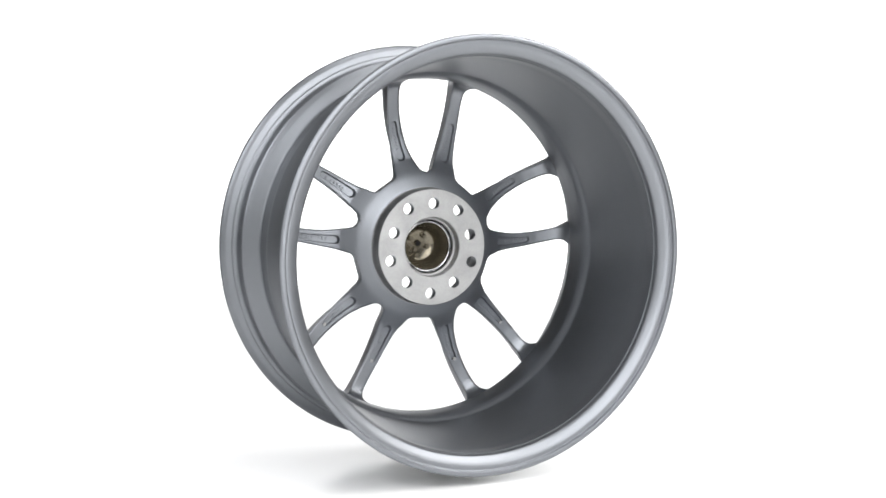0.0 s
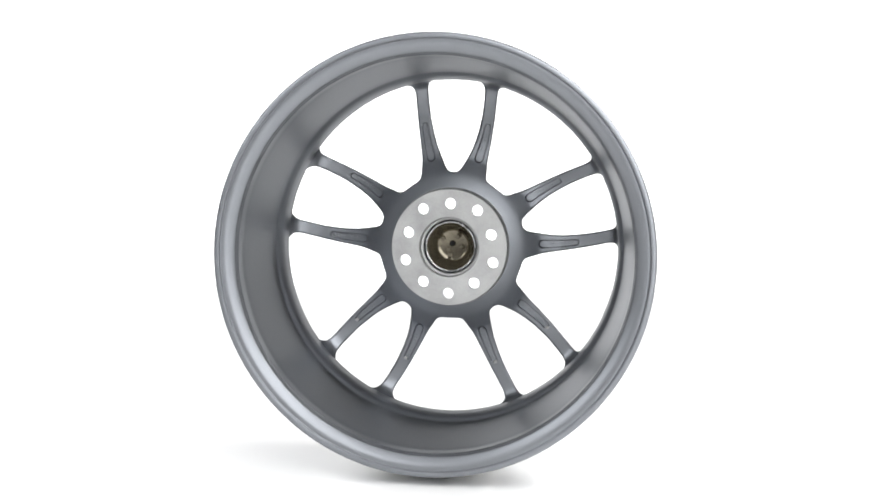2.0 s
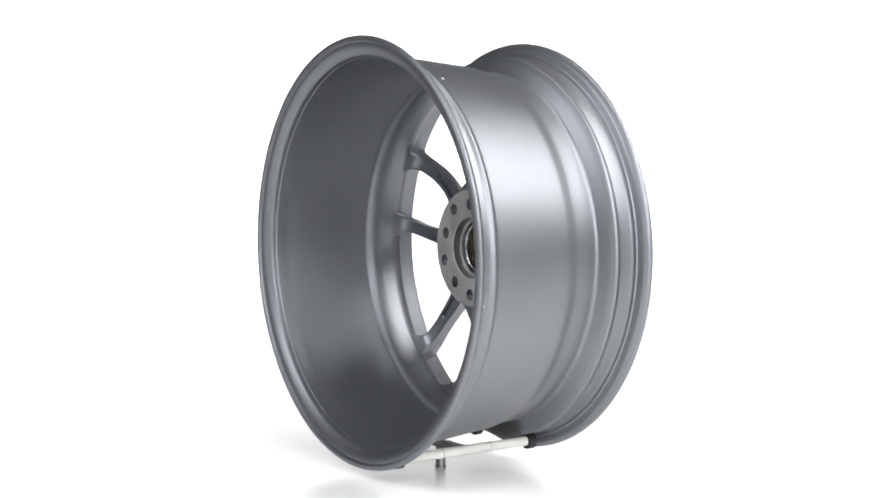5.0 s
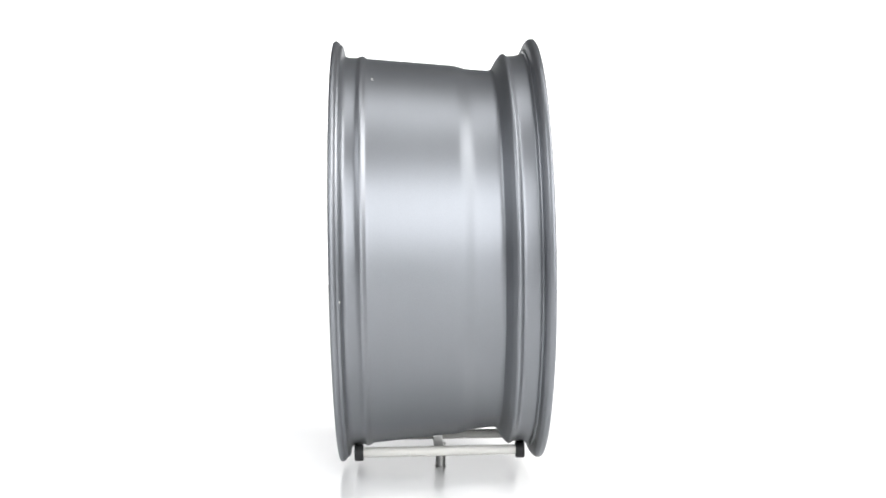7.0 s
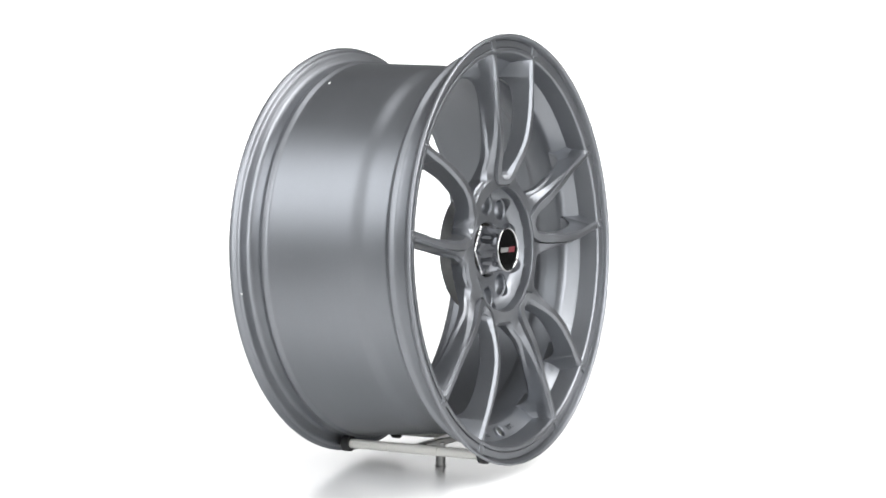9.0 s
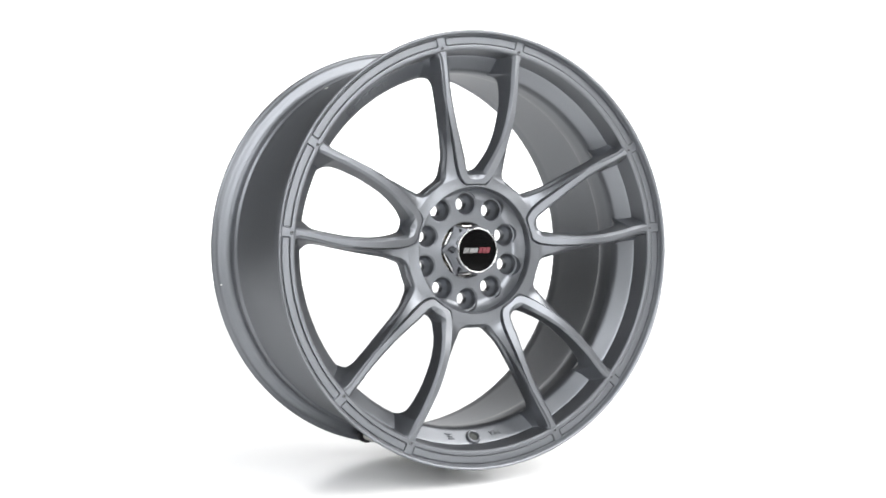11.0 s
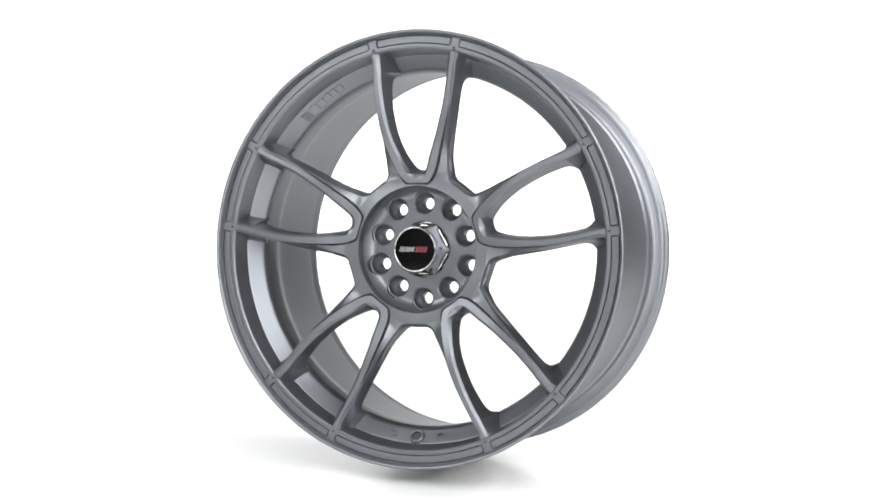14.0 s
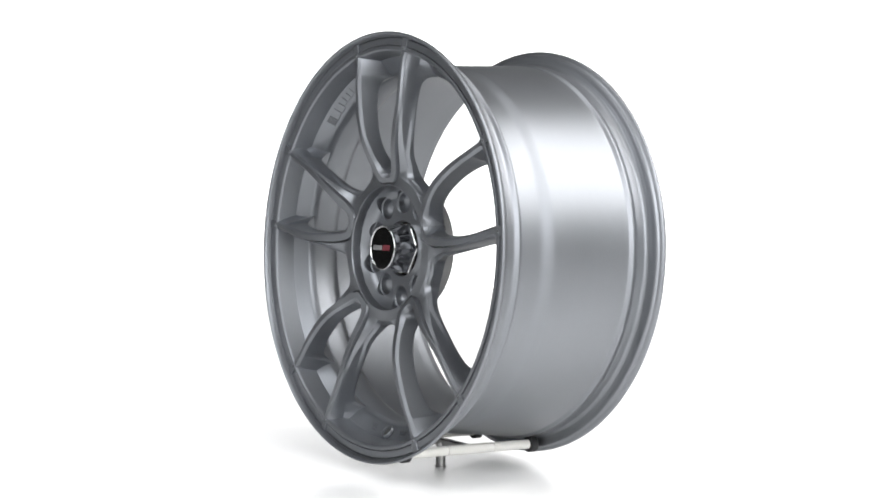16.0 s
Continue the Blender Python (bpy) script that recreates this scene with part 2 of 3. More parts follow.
A_TOP = [(0.0815, 0), (0.0817, 3.0), (0.0826, 5.0), (0.0850, 6.8), (0.0905, 8.6), (0.0985, 9.9), (0.1077, 11.0), (0.1285, 12.7), (0.144, 13.2),
         (0.162, 13.3), (0.195, 12.6), (0.2075, 12.1), (0.222, 11.75), (0.2275, 11.5), (0.231, 11.1)]
G_IN = [(0.0765, 0), (0.0767, 6.0), (0.0775, 8.6), (0.0800, 10.7), (0.0860, 13.0), (0.0926, 14.3), (0.100, 15.0), (0.110, 15.5), (0.1305, 15.8),
        (0.145, 15.7), (0.1643, 15.3), (0.1964, 13.8), (0.2075, 13.25), (0.222, 12.85), (0.2275, 13.1), (0.231, 13.9)]
G_MID = [(0.0756, 0), (0.0758, 6.6), (0.0766, 9.4), (0.0792, 11.5), (0.0855, 13.7), (0.0926, 14.9), (0.100, 15.6), (0.110, 16.0), (0.1305, 16.2),
         (0.145, 16.0), (0.1643, 15.6), (0.1964, 14.2), (0.2075, 13.7), (0.222, 13.25), (0.2275, 13.5), (0.231, 14.1)]
G_OUT = [(0.0747, 0), (0.0749, 7.2), (0.0757, 10.2), (0.0784, 12.2), (0.0850, 14.4), (0.0926, 15.5), (0.100, 16.2), (0.110, 16.5), (0.1305, 16.6),
         (0.145, 16.3), (0.1643, 15.8), (0.1964, 14.45), (0.2075, 13.95), (0.222, 13.5), (0.2275, 13.7), (0.231, 14.3)]
B_TOP = [(0.0858, 36), (0.0862, 30.5), (0.0875, 27.0), (0.0905, 24.0), (0.0960, 22.0), (0.1015, 21.1), (0.1132, 19.3), (0.1314, 17.8), (0.150, 16.9),
         (0.1643, 16.2), (0.1964, 14.75), (0.2075, 14.3), (0.222, 13.9), (0.231, 14.5)]
B_BEV = [(0.0875, 36), (0.0879, 31.0), (0.0890, 27.8), (0.0915, 25.3), (0.0960, 23.4), (0.1015, 22.3), (0.1132, 20.2), (0.1329, 18.5), (0.150, 17.3),
         (0.165, 16.5), (0.1973, 14.95), (0.2075, 14.6), (0.228, 14.6)]
B_BACK = [(0.0905, 36), (0.0907, 31.0), (0.0915, 28.3), (0.0940, 26.0), (0.0975, 24.7), (0.1015, 23.8), (0.1132, 21.4), (0.1329, 19.4), (0.150, 18.1),
          (0.165, 17.1), (0.185, 15.85), (0.1973, 15.25), (0.2020, 15.3), (0.2050, 15.9), (0.2075, 17.2), (0.228, 17.2)]
S_TOP = curve([(0.0735, 0.0385), (0.080, 0.0405), (0.085, 0.0418), (0.100, 0.0462), (0.110, 0.0497), (0.120, 0.0527), (0.130, 0.0549), (0.140, 0.0562),
               (0.160, 0.0572), (0.190, 0.0572), (0.215, 0.0566), (0.231, 0.0560)])
S_LOW = curve([(0.0735, 0.0385), (0.080, 0.0382), (0.088, 0.0382), (0.100, 0.0415), (0.115, 0.0465), (0.130, 0.0508), (0.150, 0.0542), (0.165, 0.0552),
               (0.190, 0.0545), (0.231, 0.0535)])
S_EDGE = curve([(0.0735, 0.0385), (0.086, 0.0365), (0.094, 0.0360), (0.1015, 0.0375), (0.115, 0.0415), (0.131, 0.0460), (0.150, 0.0505), (0.165, 0.0518),
                (0.196, 0.0508), (0.231, 0.0498)])
PAD = -0.0085          # the mounting pad stands on a short boss behind the spokes
S_BACK = curve([(0.0735, 0.0098), (0.0775, 0.0114), (0.084, 0.0142), (0.088, 0.0160), (0.092, 0.0181), (0.098, 0.0217), (0.104, 0.0253), (0.110, 0.0286), (0.125, 0.0325), (0.145, 0.0345),
                (0.165, 0.0345), (0.185, 0.0325), (0.195, 0.0300), (0.201, 0.0265), (0.205, 0.0205), (0.2075, 0.0120), (0.210, 0.0120), (0.231, 0.0330)])


def spider():
    """Hub shoulder and ten spokes: one sector, mirrored and turned, then parted at the spokes' roots."""
    wide = [(A_BACK, S_BACK), (A_BEV, lambda r: S_TOP(r) - 0.0030 - 0.0026 * (1 - step(0.090, 0.110, r))), (A_TOP, S_TOP), (G_IN, lambda r: S_TOP(r) - 0.0003),
            (G_MID, lambda r: S_LOW(r) - 0.0026 * (1 - step(0.130, 0.175, r))), (G_OUT, S_LOW)]
    lip = [(r - 0.0007, p - (0.25 if p < 36 else 0)) for r, p in B_BACK if r < 0.190] + [(0.1973, 15.02), (0.2075, 14.7), (0.2289, 14.7)]
    foot_at = curve([(0.0875, S_EDGE(0.0875) - 0.0035), (0.094, 0.0330), (0.102, 0.0350), (0.112, 0.0385), (0.122, 0.0405), (0.195, 0.0405), (0.231, 0.0405)])
    top_at = curve(B_TOP)
    foot = [(r, p) for r, p in B_BEV if r < 0.100] + [(r, top_at(r) + math.degrees(0.0010 / r)) for r in (0.104, 0.1132, 0.1329, 0.150, 0.165, 0.1973, 0.2075, 0.2289)]
    far = [(B_TOP, S_EDGE), (foot, foot_at), (lip, lambda r: foot_at(r) - 0.0030), (B_BACK, S_BACK)]
    a_start = [rows[0][0] for rows, _ in wide]
    a_height = [h(rows[0][0]) for rows, h in wide]
    b_start = [rows[0][0] for rows, _ in far]
    b_height = [h(rows[0][0]) for rows, h in far]
    wide = [(rows[0][0], curve(rows), h) for rows, h in wide]
    far = [(rows[0][0], curve(rows), h) for rows, h in far]
    rr = set(np.round(np.concatenate([np.arange(0.0735, 0.1035, 0.0006), np.arange(0.1035, 0.190, 0.0011), np.arange(0.190, 0.2290, 0.0011)]), 5))
    for r0 in a_start + b_start:
        rr |= {round(r0, 5), round(r0 + 0.0001, 5), round(r0 + 0.00025, 5)}
    rr = sorted(rr | {0.2289})
    ring = []
    split = 0.106
    for r in rr:
        front = []
        h0 = float(np.interp(r, a_start[::-1], a_height[::-1]))
        h36 = float(np.interp(r, b_start, b_height))
        for r0, c, h in wide:
            front.append((c(r), h(r)) if r > r0 else (0.0, h0 if r >= a_start[-1] else S_LOW(r)))
        for r0, c, h in far:
            front.append((c(r), h(r)) if r > r0 else (36.0, h36 if r >= b_start[0] else S_EDGE(r)))
        # between the marked edges: two more columns on the wide flanks, rounded crests
        line = [front[0]]
        for c, (p, q) in enumerate(zip(front, front[1:])):
            m = {0: 3, 1: 2, 2: 3, 5: 8, 6: 2, 7: 2, 8: 2}.get(c, 1)
            for x in range(1, m + 1):
                u = x / m
                w = u
                line.append((p[0] + (q[0] - p[0]) * u, p[1] + (q[1] - p[1]) * w))
        a, b = front[0][0], front[-1][0]
        sb = S_BACK(r)
        mid = 0.5 * (a + b)
        back = []
        for x in range(0, 41):
            u = x / 40
            phi = b + (a - b) * u
            s = sb
            # sunken slot along the back of the spoke, round at its inner end
            if 0.098 < r < 0.172:
                t = radians(phi - mid - 0.4) * r
                along = max(0.1140 - r, r - 0.1545, 0.0)
                e = 0.0049 - 0.036 * max(0.0, r - 0.116) - math.hypot(t, along)
                s += 0.0034 * step(-0.0005, 0.0005, e)
            # the edges of the back are rounded over
            edge = min(u, 1 - u) * radians(b - a) * r
            if b - a < 35:
                s += 0.0012 * (1 - step(0.0, 0.0022, edge))
            back.append((phi, s))
        back[0] = (b, line[-1][1] if r > 0.0906 else back[0][1])
        ring.append((r, line, back))
    cols = len(ring[0][1])
    colb = len(ring[0][2])
    verts, faces, owner = [], [], []
    for k in range(5):
        for sg in (1, -1):
            base = len(verts)
            for r, line, back in ring:
                for phi, s in line:
                    verts.append(cyl(r, 72 * k + sg * phi, s))
                for phi, s in back:
                    verts.append(cyl(r if r > 0.0736 else 0.0714, 72 * k + sg * phi, s))
            w = cols + colb
            for i in range(len(ring) - 1):
                for c in [*range(cols - 1), *range(cols, w - 1)]:
                    f = [base + i * w + c, base + i * w + c + 1, base + (i + 1) * w + c + 1, base + (i + 1) * w + c]
                    faces.append(f if sg > 0 else f[::-1])
                    owner.append(-1 if ring[i][0] < split else 2 * k + (sg > 0))
                # the flanks meet the back where a window is open
                if ring[i][0] > 0.0925:
                    f = [base + i * w, base + (i + 1) * w, base + (i + 1) * w + w - 1, base + i * w + w - 1]
                    faces.append(f if sg > 0 else f[::-1])
                    owner.append(-1 if ring[i][0] < split else 2 * k + (sg > 0))
                if ring[i][0] > 0.0905:
                    f = [base + i * w + cols - 1, base + i * w + cols, base + (i + 1) * w + cols, base + (i + 1) * w + cols - 1]
                    faces.append(f if sg > 0 else f[::-1])
                    owner.append(-1 if ring[i][0] < split else 2 * k + (sg > 0))
    bm = bmesh.new()
    bv = [bm.verts.new(v) for v in verts]
    tag = bm.faces.layers.int.new("owner")
    for f, o in zip(faces, owner):
        face = bm.faces.new([bv[i] for i in f])
        face[tag] = o
        face.smooth = True
    bmesh.ops.remove_doubles(bm, verts=bm.verts, dist=2e-6)
    bmesh.ops.dissolve_degenerate(bm, dist=1e-6, edges=bm.edges)
    bm.normal_update()
    bm.verts.ensure_lookup_table()
    bm.verts.index_update()
    for o in range(-1, 10):
        fs = [f for f in bm.faces if f[tag] == o]
        ids = sorted({v.index for f in fs for v in f.verts})
        at = {i: n for n, i in enumerate(ids)}
        me = bpy.data.meshes.new("spoke" if o >= 0 else "hub_shoulder")
        me.from_pydata([bm.verts[i].co[:] for i in ids], [], [[at[v.index] for v in f.verts] for f in fs])
        sharpen(me, 16)
        me.materials.append(SILVER)
        part(me.name.split(".")[0], me, wheel, "tapered silver-grey spoke with sunken slot on its back" if o >= 0 else "hub shoulder with raised V-shaped lips")
    bm.free()


HOLES = [(36 * k, 0.0572 if k % 2 else 0.0539) for k in range(10)]


def plate(height, ri, ro, hole, n=72, steps=1):
    """A ring with ten round holes; height gives its level at each radius."""
    verts, faces, w = [], [], steps + 1
    for phi, pcd in HOLES:
        base = len(verts)
        ways = [2 * math.pi * i / n for i in range(n)]
        for rc in (ri, ro):
            for sg in (-1, 1):
                ways.append(math.atan2(sg * rc * math.sin(radians(18)), rc * math.cos(radians(18)) - pcd) % (2 * math.pi))
        ways.sort()
        for a in ways:
            dx, dz = math.sin(a), math.cos(a)
            lo, hi = hole, 0.1
            for _ in range(40):
                m = 0.5 * (lo + hi)
                x, z = m * dx, pcd + m * dz
                inside = ri < math.hypot(x, z) < ro and abs(math.degrees(math.atan2(x, z))) < 18
                lo, hi = (m, hi) if inside else (lo, m)
            for j in range(w):
                d = hole + (lo - hole) * j / steps
                x, z = d * dx, pcd + d * dz
                r = math.hypot(x, z)
                verts.append(cyl(r, phi + math.degrees(math.atan2(x, z)), height(r)))
        k = len(ways)
        for i in range(k):
            j = (i + 1) % k
            for c in range(steps):
                faces.append((base + w * i + c, base + w * i + c + 1, base + w * j + c + 1, base + w * j + c))
    return verts, faces


def bowl(r):
    """The bolt face: flat, curving up to the wall of the recess."""
    return BOLT + 0.0115 * max(0.0, (r - 0.0600) / 0.0125) ** 2.1


def scallop(hole, low, n=48):
    """The upright walls of the ten lug holes, cut into the bowl."""
    verts, faces = [], []
    for phi, pcd in HOLES:
        base = len(verts)
        for i in range(n):
            a = 2 * math.pi * i / n
            x, z = hole * math.sin(a), pcd + hole * math.cos(a)
            r = math.hypot(x, z)
            p = phi + math.degrees(math.atan2(x, z))
            verts += [cyl(r, p, bowl(r)), cyl(r, p, low)]
        for i in range(n):
            j = (i + 1) % n
            faces.append((base + 2 * i, base + 2 * i + 1, base + 2 * j + 1, base + 2 * j))
    return verts, faces


def join(*sets):
    verts, faces = [], []
    for v, f in sets:
        n = len(verts)
        verts += v
        faces += [tuple(i + n for i in q) for q in f]
    return verts, faces


BOLT = 0.0150          # height of the sunken bolt face over the mounting pad


def hub():
    wall = [(0.0735, 0.0385), (0.0731, 0.0379), (0.0728, 0.0365), (0.0726, 0.0300), (0.0725, bowl(0.0725))]
    neck = [(0.0330, BOLT), (0.0324, BOLT - 0.0008), (0.0322, 0.006)]
    me = mesh_of("bolt_face", *join(lathe(wall, 180), plate(bowl, 0.0330, 0.0725, 0.0139, 96, 10), scallop(0.0139, BOLT - 0.0010, 96), lathe(neck, 120)),
                 SILVER, angle=40, flat=True)
    part("bolt_face", me, wheel, "deeply sunken round hub face with ten lug holes")
    pad = [(0.0738, 0.0101), (0.0726, 0.0092), (0.0719, 0.0078), (0.0717, 0.0060), (0.0717, PAD + 0.0005), (0.0713, PAD)]
    bore = [(0.0374, PAD), (0.0365, PAD + 0.0009), (0.0363, 0.0022), (0.0358, 0.0027), (0.0338, 0.0029), (0.0334, 0.0034), (0.0334, 0.0122)]
    me = mesh_of("mounting_pad", *join(lathe(pad, 180), plate(lambda r: PAD, 0.0374, 0.0713, 0.0069), lathe(bore, 140)), MACHINED, angle=30, flat=True)
    part("mounting_pad", me, wheel, "bright machined aluminium mounting pad with bore")
    cup = tube_mesh("lug_seat", [(0.0139, BOLT - 0.0010), (0.0135, BOLT - 0.0014), (0.0127, BOLT - 0.0012), (0.0122, BOLT - 0.0020),
                                 (0.0115, 0.0068), (0.0105, 0.0050), (0.0079, 0.0022), (0.0069, 0.0010), (0.0069, PAD)], 48, SILVER, angle=25)
    for phi, pcd in HOLES:
        part("lug_seat", cup, wheel, m=pose(0, 0, 0, 0, phi) @ Matrix.Translation((0, 0, pcd)) @ pose(0, 0, 0, 90))


def cap():
    """The chrome hexagonal centre cap; its cup shows from behind."""
    n = 72
    verts, faces = [], []
    for i in range(n):
        a = 360 * i / n
        off = abs((a + 60) % 60 - 30)          # 0 at a corner of the hexagon, 30 in the middle of a flat
        hexr = 0.0329 * math.cos(radians(30)) / math.cos(radians(30 - off))
        u = (off / 30) ** 0.8
        verts += [cyl(hexr - 0.0006, a, 0.0122), cyl(hexr, a, 0.0128), cyl(hexr, a, 0.0160), cyl(hexr - 0.0007, a, 0.0168 - 0.0006 * u),
                  cyl(0.0302 - 0.0036 * u, a, 0.0235 - 0.0015 * u), cyl(0.0281 - 0.0044 * u, a, 0.0310), cyl(0.0268 - 0.0024 * u, a, 0.0365), cyl(0.0260, a, 0.0408)]
    for i in range(n):
        j = (i + 1) % n
        faces += [(8 * i + c, 8 * i + c + 1, 8 * j + c + 1, 8 * j + c) for c in range(7)]
    me = mesh_of("centre_cap", verts, faces, CHROME, angle=24)
    body = part("centre_cap", me, wheel, "faceted chrome hexagonal centre cap")
    v, f = lathe(rounded([(0.0261, 0.0400), (0.0261, 0.0428), (0.0254, 0.0437), (0.0244, 0.0434), (0.0239, 0.0420)], 2), 96)
    part("bezel", mesh_of("bezel", v, f, CHROME), body, "polished chrome bezel ring")
    v, f = lathe([(0.0242, 0.0424), (0.0180, 0.0428), (0.0090, 0.0430), (0.0, 0.0431)], 72)
    part("badge", mesh_of("badge", v, f, BLACK_GLOSS), body, "glossy black round badge")
    # the mark on the badge: plain slanted bars, silver then red
    def bar(x, w, h, mat, y0=0.0):
        sl = 0.28
        z0, z1 = y0 - h / 2, y0 + h / 2
        top = -0.04335
        v = [(x + sl * z0, top, z0), (x + w + sl * z0, top, z0), (x + w + sl * z1, top, z1), (x + sl * z1, top, z1)]
        v += [(a, -0.0429, c) for a, b, c in v]
        f = [(0, 1, 2, 3), (7, 6, 5, 4), (0, 4, 5, 1), (1, 5, 6, 2), (2, 6, 7, 3), (3, 7, 4, 0)]
        part("emblem_bar", mesh_of("emblem_bar", v, f, mat, smooth=False), body)
    for i in range(5):
        bar(-0.0182 + 0.0014 * i, 0.0010, 0.0058, LOGO_SILVER)
    for x, w in ((-0.0108, 0.0060), (-0.0044, 0.0042)):
        bar(x, w, 0.0054, LOGO_SILVER)
    for i in range(3):
        bar(0.0014 + 0.0049 * i, 0.0043, 0.0064, LOGO_RED)
    # cup seen from behind
    v, f = lathe(rounded([(0.0300, 0.0100), (0.0290, 0.0100), (0.0285, 0.0128), (0.0258, 0.0180), (0.0238, 0.0260), (0.0205, 0.0335), (0.0120, 0.0352), (0.0, 0.0355)], 2), 96)
    cupob = part("cap_cup", mesh_of("cap_cup", v, f, BRONZE), wheel, "bronze-tinted hollow back of centre cap")
    # no hole is cut: a black disc paints the dark inside it
    part("peg_hole_shade", tube_mesh("peg_hole_shade", [(0.0036, 0.0022), (0.0032, 0.0026), (0.0, 0.0026)], 20, BLACK_GLOSS), cupob, m=Matrix.Translation((0.001, -0.0345, 0.002)) @ pose(0, 0, 0, -90))
    boss = tube_mesh("boss", [(0.0, 0.003), (0.0024, 0.003), (0.0028, 0.0024), (0.0028, -0.002)], 16, BRONZE)
    for x, z in ((0.0125, 0.008), (-0.0105, -0.002), (0.006, -0.006), (-0.006, 0.011), (0.0035, -0.0125)):
        part("boss", boss, cupob, m=Matrix.Translation((x, -0.0325, z)) @ pose(0, 0, 0, -90))
    v, f = lathe(rounded([(0.0334, 0.0130), (0.0328, 0.0085), (0.0312, 0.0062), (0.0296, 0.0066), (0.0288, 0.0100)], 2), 96)
    part("retaining_ring", mesh_of("retaining_ring", v, f, CHROME), cupob, "chromed wire retaining ring")
    clip = box_mesh("clip", 0.0075, 0.006, 0.0016, HOLE_SHADE_CLIP, 0.0003)
    for k in range(6):
        part("clip", clip, cupob, m=pose(0, 0, 0, 0, 60 * k + 22) @ Matrix.Translation((0, -0.0078, 0.0316)))


def ledges():
    """Ten proud pads on the sloping ledge, one in each window, ending short of the spokes."""
    line = [(0.2063, 0.0098), (0.2070, 0.0134), (0.2080, 0.0164), (0.2087, 0.0178), (0.2096, 0.0190), (0.2110, 0.0203), (0.2222, 0.0299), (0.2233, 0.0310), (0.2243, 0.0316)]
    sunk = [(0.2073, 0.0094), (0.2080, 0.0122), (0.2088, 0.0146), (0.2096, 0.0160), (0.2105, 0.0172), (0.2119, 0.0186), (0.2232, 0.0282), (0.2244, 0.0296), (0.2252, 0.0306)]
    for q in range(5):
        for lo, hi in ((-8.9, 8.9), (15.4, 56.6)):
            n = int((hi - lo) / 0.9)
            stops = [lo] + [lo + 0.16 + (hi - lo - 0.32) * i / n for i in range(n + 1)] + [hi]
            verts = []
            for i, a in enumerate(stops):
                rows = sunk if i in (0, len(stops) - 1) else line
                verts += [cyl(r, 72 * q + a, h) for r, h in rows]
            k = len(line)
            faces = [(i * k + c, i * k + c + 1, (i + 1) * k + c + 1, (i + 1) * k + c) for i in range(len(stops) - 1) for c in range(k - 1)]
            part("ledge", mesh_of("ledge", verts, faces, SILVER, angle=40), wheel)


def on_ledge(phi, up=0.0):
    """A frame on the sloping ledge inside the rim face: x along the rim, y up the slope to the face, z out of the metal."""
    r0, s0, r1, s1 = 0.2110, 0.0203, 0.2222, 0.0299
    r, s = r0 + (r1 - r0) * up, s0 + (s1 - s0) * up
    t = Vector((r1 - r0, s1 - s0)).normalized()
    a = radians(phi)
    x = Vector((math.cos(a), 0, -math.sin(a)))
    y = Vector((t.x * math.sin(a), -t.y, t.x * math.cos(a)))
    z = x.cross(y)
    m = Matrix((x, y, z)).transposed().to_4x4()
    m.translation = Vector(cyl(r, phi, s))
    if z.dot(Vector((math.sin(a), 0, math.cos(a)))) > 0:
        m = m @ pose(0, 0, 0, 0, 180)
    return m


def ledge_details():
    ring = tube_mesh("valve_hole", [(0.0057, -0.002), (0.0058, 0.0030), (0.0063, 0.0038), (0.0072, 0.0041), (0.0081, 0.0036), (0.0087, 0.0022), (0.0089, -0.003)], 40, SILVER)
    v = part("valve_hole", ring, wheel, "round valve hole with raised rim", m=on_ledge(180, 0.60))
    # flat disc coloured as the shaded inside of the hole
    part("valve_bore_shade", tube_mesh("valve_bore_shade", [(0.0058, 0.0007), (0.0, 0.0007)], 32, VALVE_SHADE), v)
    # cast mark: plain raised bars and blocks
    def block(phi, w, h, up=0.45, sl=0.0, name="cast_bar"):
        m = on_ledge(phi, up)
        part(name, box_mesh(name, w, h, 0.0022, SILVER, 0.0003, 1), wheel, m=m @ pose(0, 0, 0.0006, 0, 0, sl))
    for i in range(5):
        block(-44.6 + 0.55 * i, 0.0013, 0.0125, sl=10)
    return block


def cast_marks(block):
    for phi, w, h, up in ((-40.2, 0.0108, 0.0108, 0.45), (-37.0, 0.0094, 0.0108, 0.45), (-34.2, 0.0078, 0.0086, 0.56), (-31.7, 0.0078, 0.0086, 0.56), (-29.2, 0.0078, 0.0086, 0.56)):
        me = box_mesh("cast_block", w, h, 0.0026, SILVER, 0.0007, 2)
        part("cast_block", me, wheel, m=on_ledge(phi, up) @ pose(0, 0, 0, 0, 0, 8))
    # casting marks beside the valve hole
    for phi, w, up in ((188.4, 0.0085, 0.28), (187.9, 0.0075, 0.50), (187.6, 0.0080, 0.70)):
        block(phi, w, 0.0012, up)
    text = bpy.data.curves.new("via_text", "FONT")
    text.body, text.size, text.extrude, text.align_x, text.align_y = "VIA", 0.0092, 0.0011, "CENTER", "CENTER"
    tmp = new("tmp_text", text)
    me = bpy.data.meshes.new_from_object(tmp.evaluated_get(bpy.context.evaluated_depsgraph_get()))
    bpy.data.objects.remove(tmp)
    me.name = "cast_letters"
    me.materials.clear()
    me.materials.append(SILVER)
    part("cast_letters", me, wheel, m=on_ledge(172.2, 0.5) @ pose(0, 0, 0.0004, 0, 0, 180))


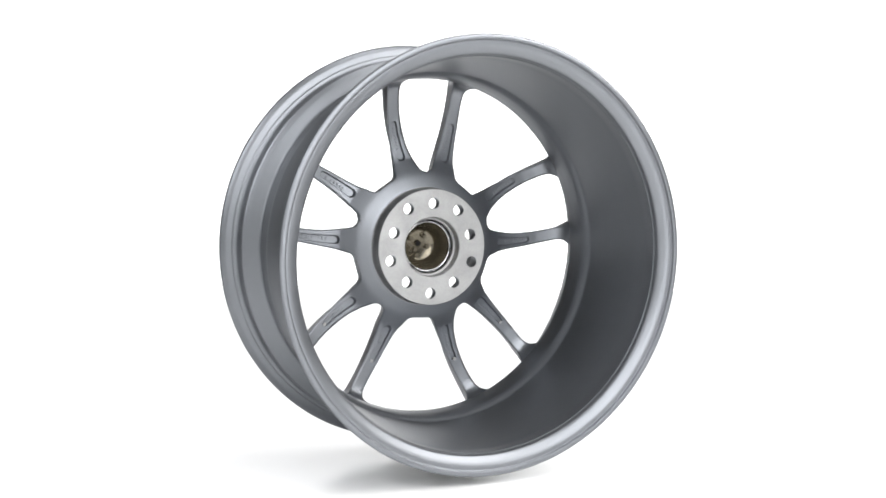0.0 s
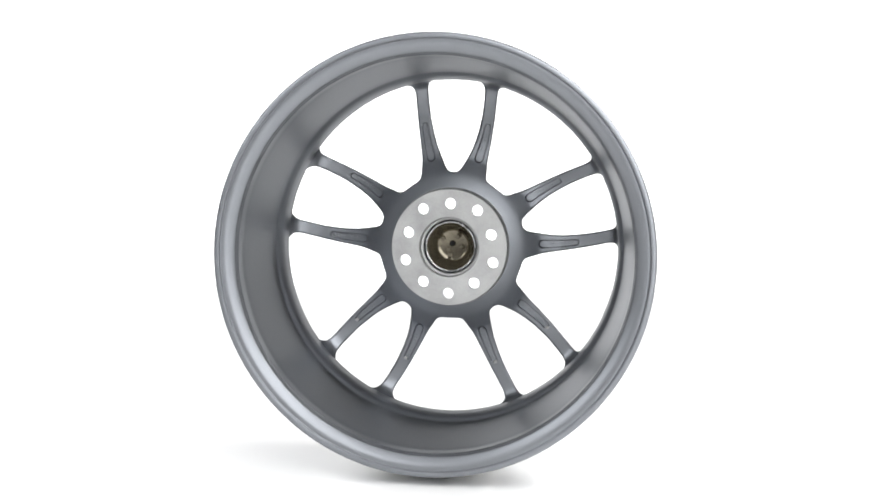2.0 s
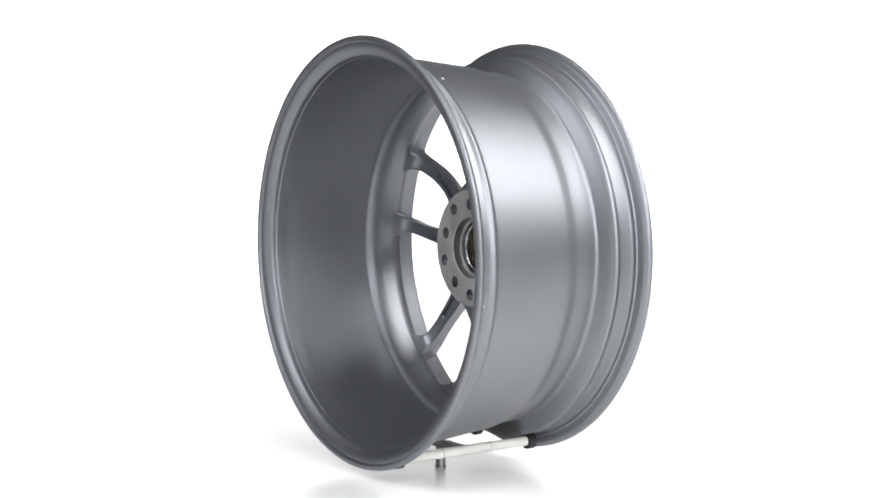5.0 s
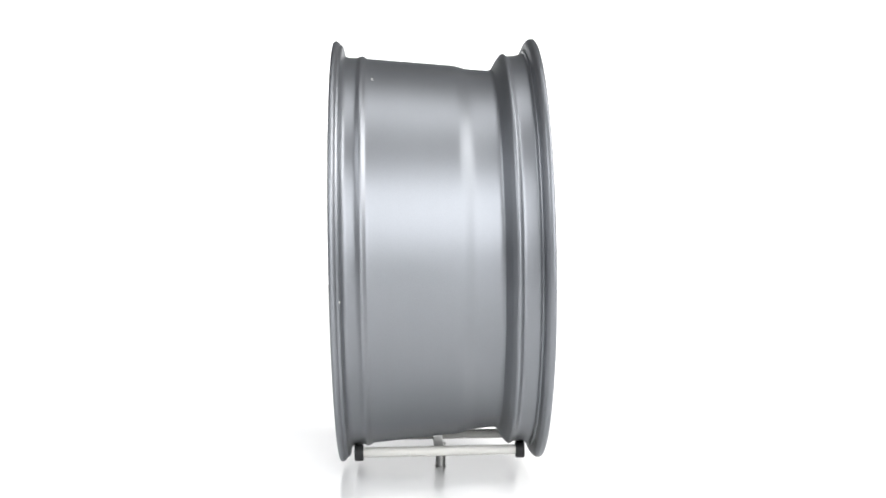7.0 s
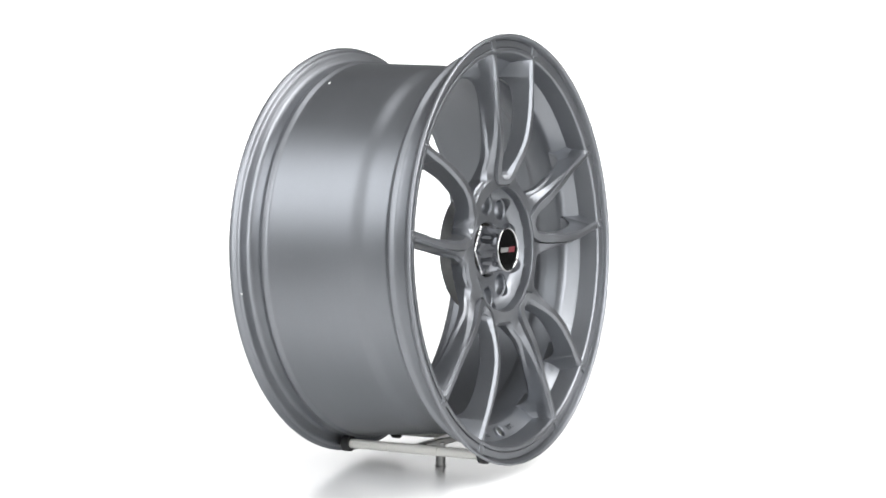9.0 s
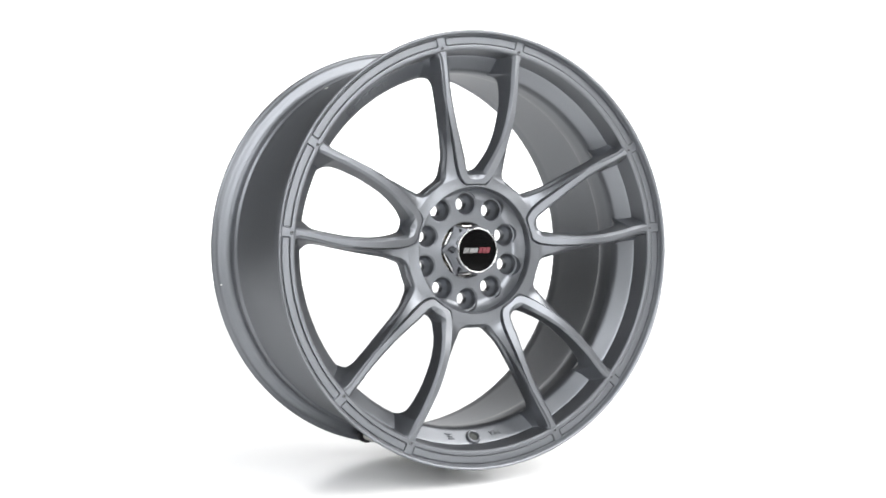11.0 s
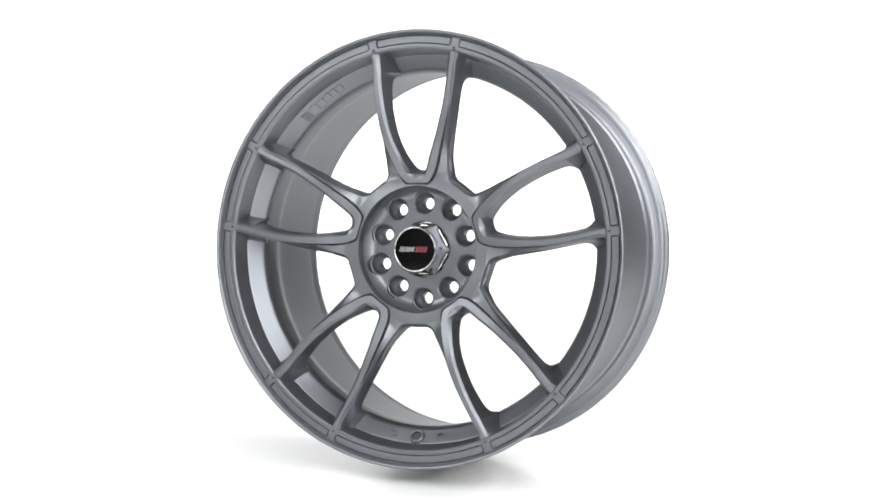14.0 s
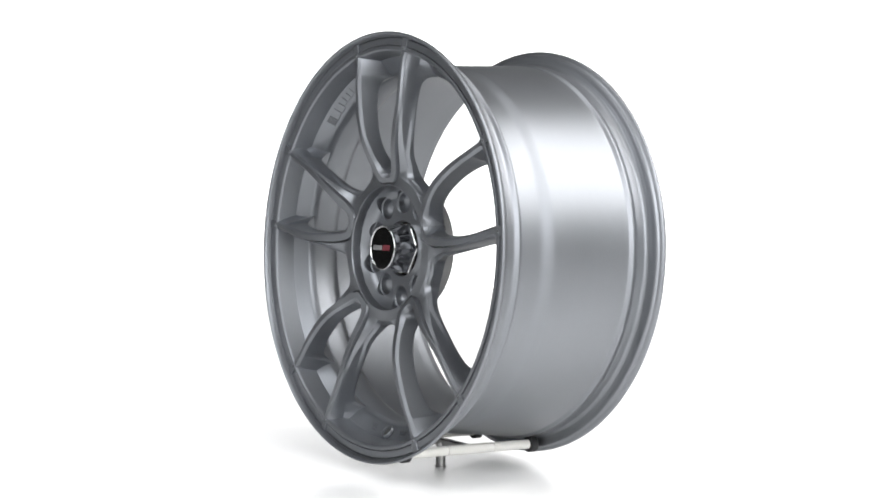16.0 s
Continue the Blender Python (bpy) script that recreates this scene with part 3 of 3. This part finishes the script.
def slot_marks():
    """Tiny unreadable cast marks in the slots behind the spokes: plain bars."""
    me = box_mesh("slot_mark", 0.0036, 0.0018, 0.0016, SILVER, 0.0002, 1)
    block = box_mesh("slot_block", 0.0042, 0.0018, 0.0042, MACHINED, 0.0004, 1)
    rnd = random.Random(4)
    for k in range(5):
        for sgn in (-1, 1):
            centre = curve([(0.1125, 14.9), (0.130, 15.1), (0.150, 14.9), (0.163, 14.3)])
            for i in range(9):
                r = 0.124 + 0.0042 * i
                if rnd.random() < 0.2:
                    continue
                part("slot_mark", me, wheel, m=pose(0, 0, 0, 0, 72 * k + sgn * centre(r)) @ Matrix.Translation((0, -(S_BACK(r) + 0.0030), r)) @ pose(0, 0, 0, 0, rnd.uniform(-25, 25)))
            if k in (2, 3):
                r = 0.1572
                part("slot_block", block, wheel, m=pose(0, 0, 0, 0, 72 * k + sgn * centre(r)) @ Matrix.Translation((0, -(S_BACK(r) + 0.0005), r)))


def paint_chip():
    """A small pale nick on the outside of the barrel."""
    v = [(-0.0013, 0, -0.0022), (0.0004, 0, -0.0014), (0.0013, 0, 0.0004), (0.0002, 0, 0.0022)]
    v += [(a, 0.0006, c) for a, b, c in v]
    f = [(0, 1, 2, 3), (7, 6, 5, 4), (0, 4, 5, 1), (1, 5, 6, 2), (2, 6, 7, 3), (3, 7, 4, 0)]
    me = mesh_of("paint_chip", v, f, material("bare_primer", (0.75, 0.75, 0.73), 0.6), smooth=False)
    dot = tube_mesh("flange_chip", [(0.0, 0.0003), (0.0009, 0.0003), (0.0011, -0.0003)], 7, me.materials[0])
    part("paint_chip", dot, wheel, "tiny pale paint chip on flange", m=pose(0, 0, 0, 0, 260.6) @ Matrix.Translation((0, 0.1612, 0.2436)) @ pose(0, 0, 0, 65))
    part("paint_chip", me, wheel, "small pale paint chip", m=pose(0, 0, 0, 0, CHIP) @ Matrix.Translation((0, 0.126, 0.2283)) @ pose(0, 0, 0, 0, 0, 80) @ pose(0, 0, 0, 90))


barrel()
rim_face()
spider()
hub()
cap()
ledges()
cast_marks(ledge_details())
slot_marks()
paint_chip()

# ------------------------------------------------------------------ the stand
stand = tagged(new("wheel_stand"), "low steel stand with two off-white rods and black rubber ends", "display stand")
TILT = -1.8026
SEAT = Matrix.Translation((-0.00156, -0.04547, LIFT)) @ pose(0, 0, 0, TILT)
U = 0.055
REST = 0.2303 + 0.0099


def wheel_stand():
    z = -math.sqrt(REST ** 2 - U ** 2)
    rod = tube_mesh("rod", [(0.0, -0.0930), (0.0057, -0.0930), (0.0057, -0.0347), (0.0045, -0.0345), (0.0045, -0.0335), (0.0058, -0.0333), (0.0058, 0.0333),
                            (0.0045, 0.0335), (0.0045, 0.0345), (0.0057, 0.0347), (0.0057, 0.0930), (0.0, 0.0930)], 32, ROD_PAINT)
    end = tube_mesh("rubber_end", [(0.0, -0.0052), (0.0090, -0.0052), (0.0098, -0.0044), (0.0099, 0.0), (0.0098, 0.0044), (0.0090, 0.0052), (0.0, 0.0052)], 32, RUBBER)
    mid = 0.0560           # the rods' middle lies over the post
    for sx in (-1, 1):
        a = part("rod", rod, stand, "off-white jointed support rod", m=SEAT @ pose(sx * U, mid, z, 90))
        for e in (-1, 1):
            part("rubber_end", end, a, "black rubber end cap", m=pose(0, 0, e * 0.0942))
    bar = box_mesh("cross_bar", 2 * U, 0.0110, 0.0090, STEEL, 0.0015)
    part("cross_bar", bar, stand, "dull steel cross bar", m=SEAT @ pose(0, mid, z))
    top = (SEAT @ Vector((0, mid, z))).z
    post = tube_mesh("post", [(0.0, top), (0.0058, top), (0.0058, 0.0016), (0.0072, 0.0012), (0.0072, 0.0), (0.0, 0.0)], 32, STEEL)
    part("post", post, stand, "short round steel post")


wheel_stand()


# ------------------------------------------------------------------ what moves
def motions():
    rows_wheel, rows_stand = [], []
    for i in range(33):
        t = 0.5 * i
        turn = pose(0, 0, 0, 0, 0, 205.024 - 16.1677 * t)
        rows_wheel.append((t, turn @ SEAT @ pose(0, 0, 0, 0, -0.752)))
        rows_stand.append((t, turn))
    walk(wheel, rows_wheel)
    walk(stand, rows_stand)


motions()
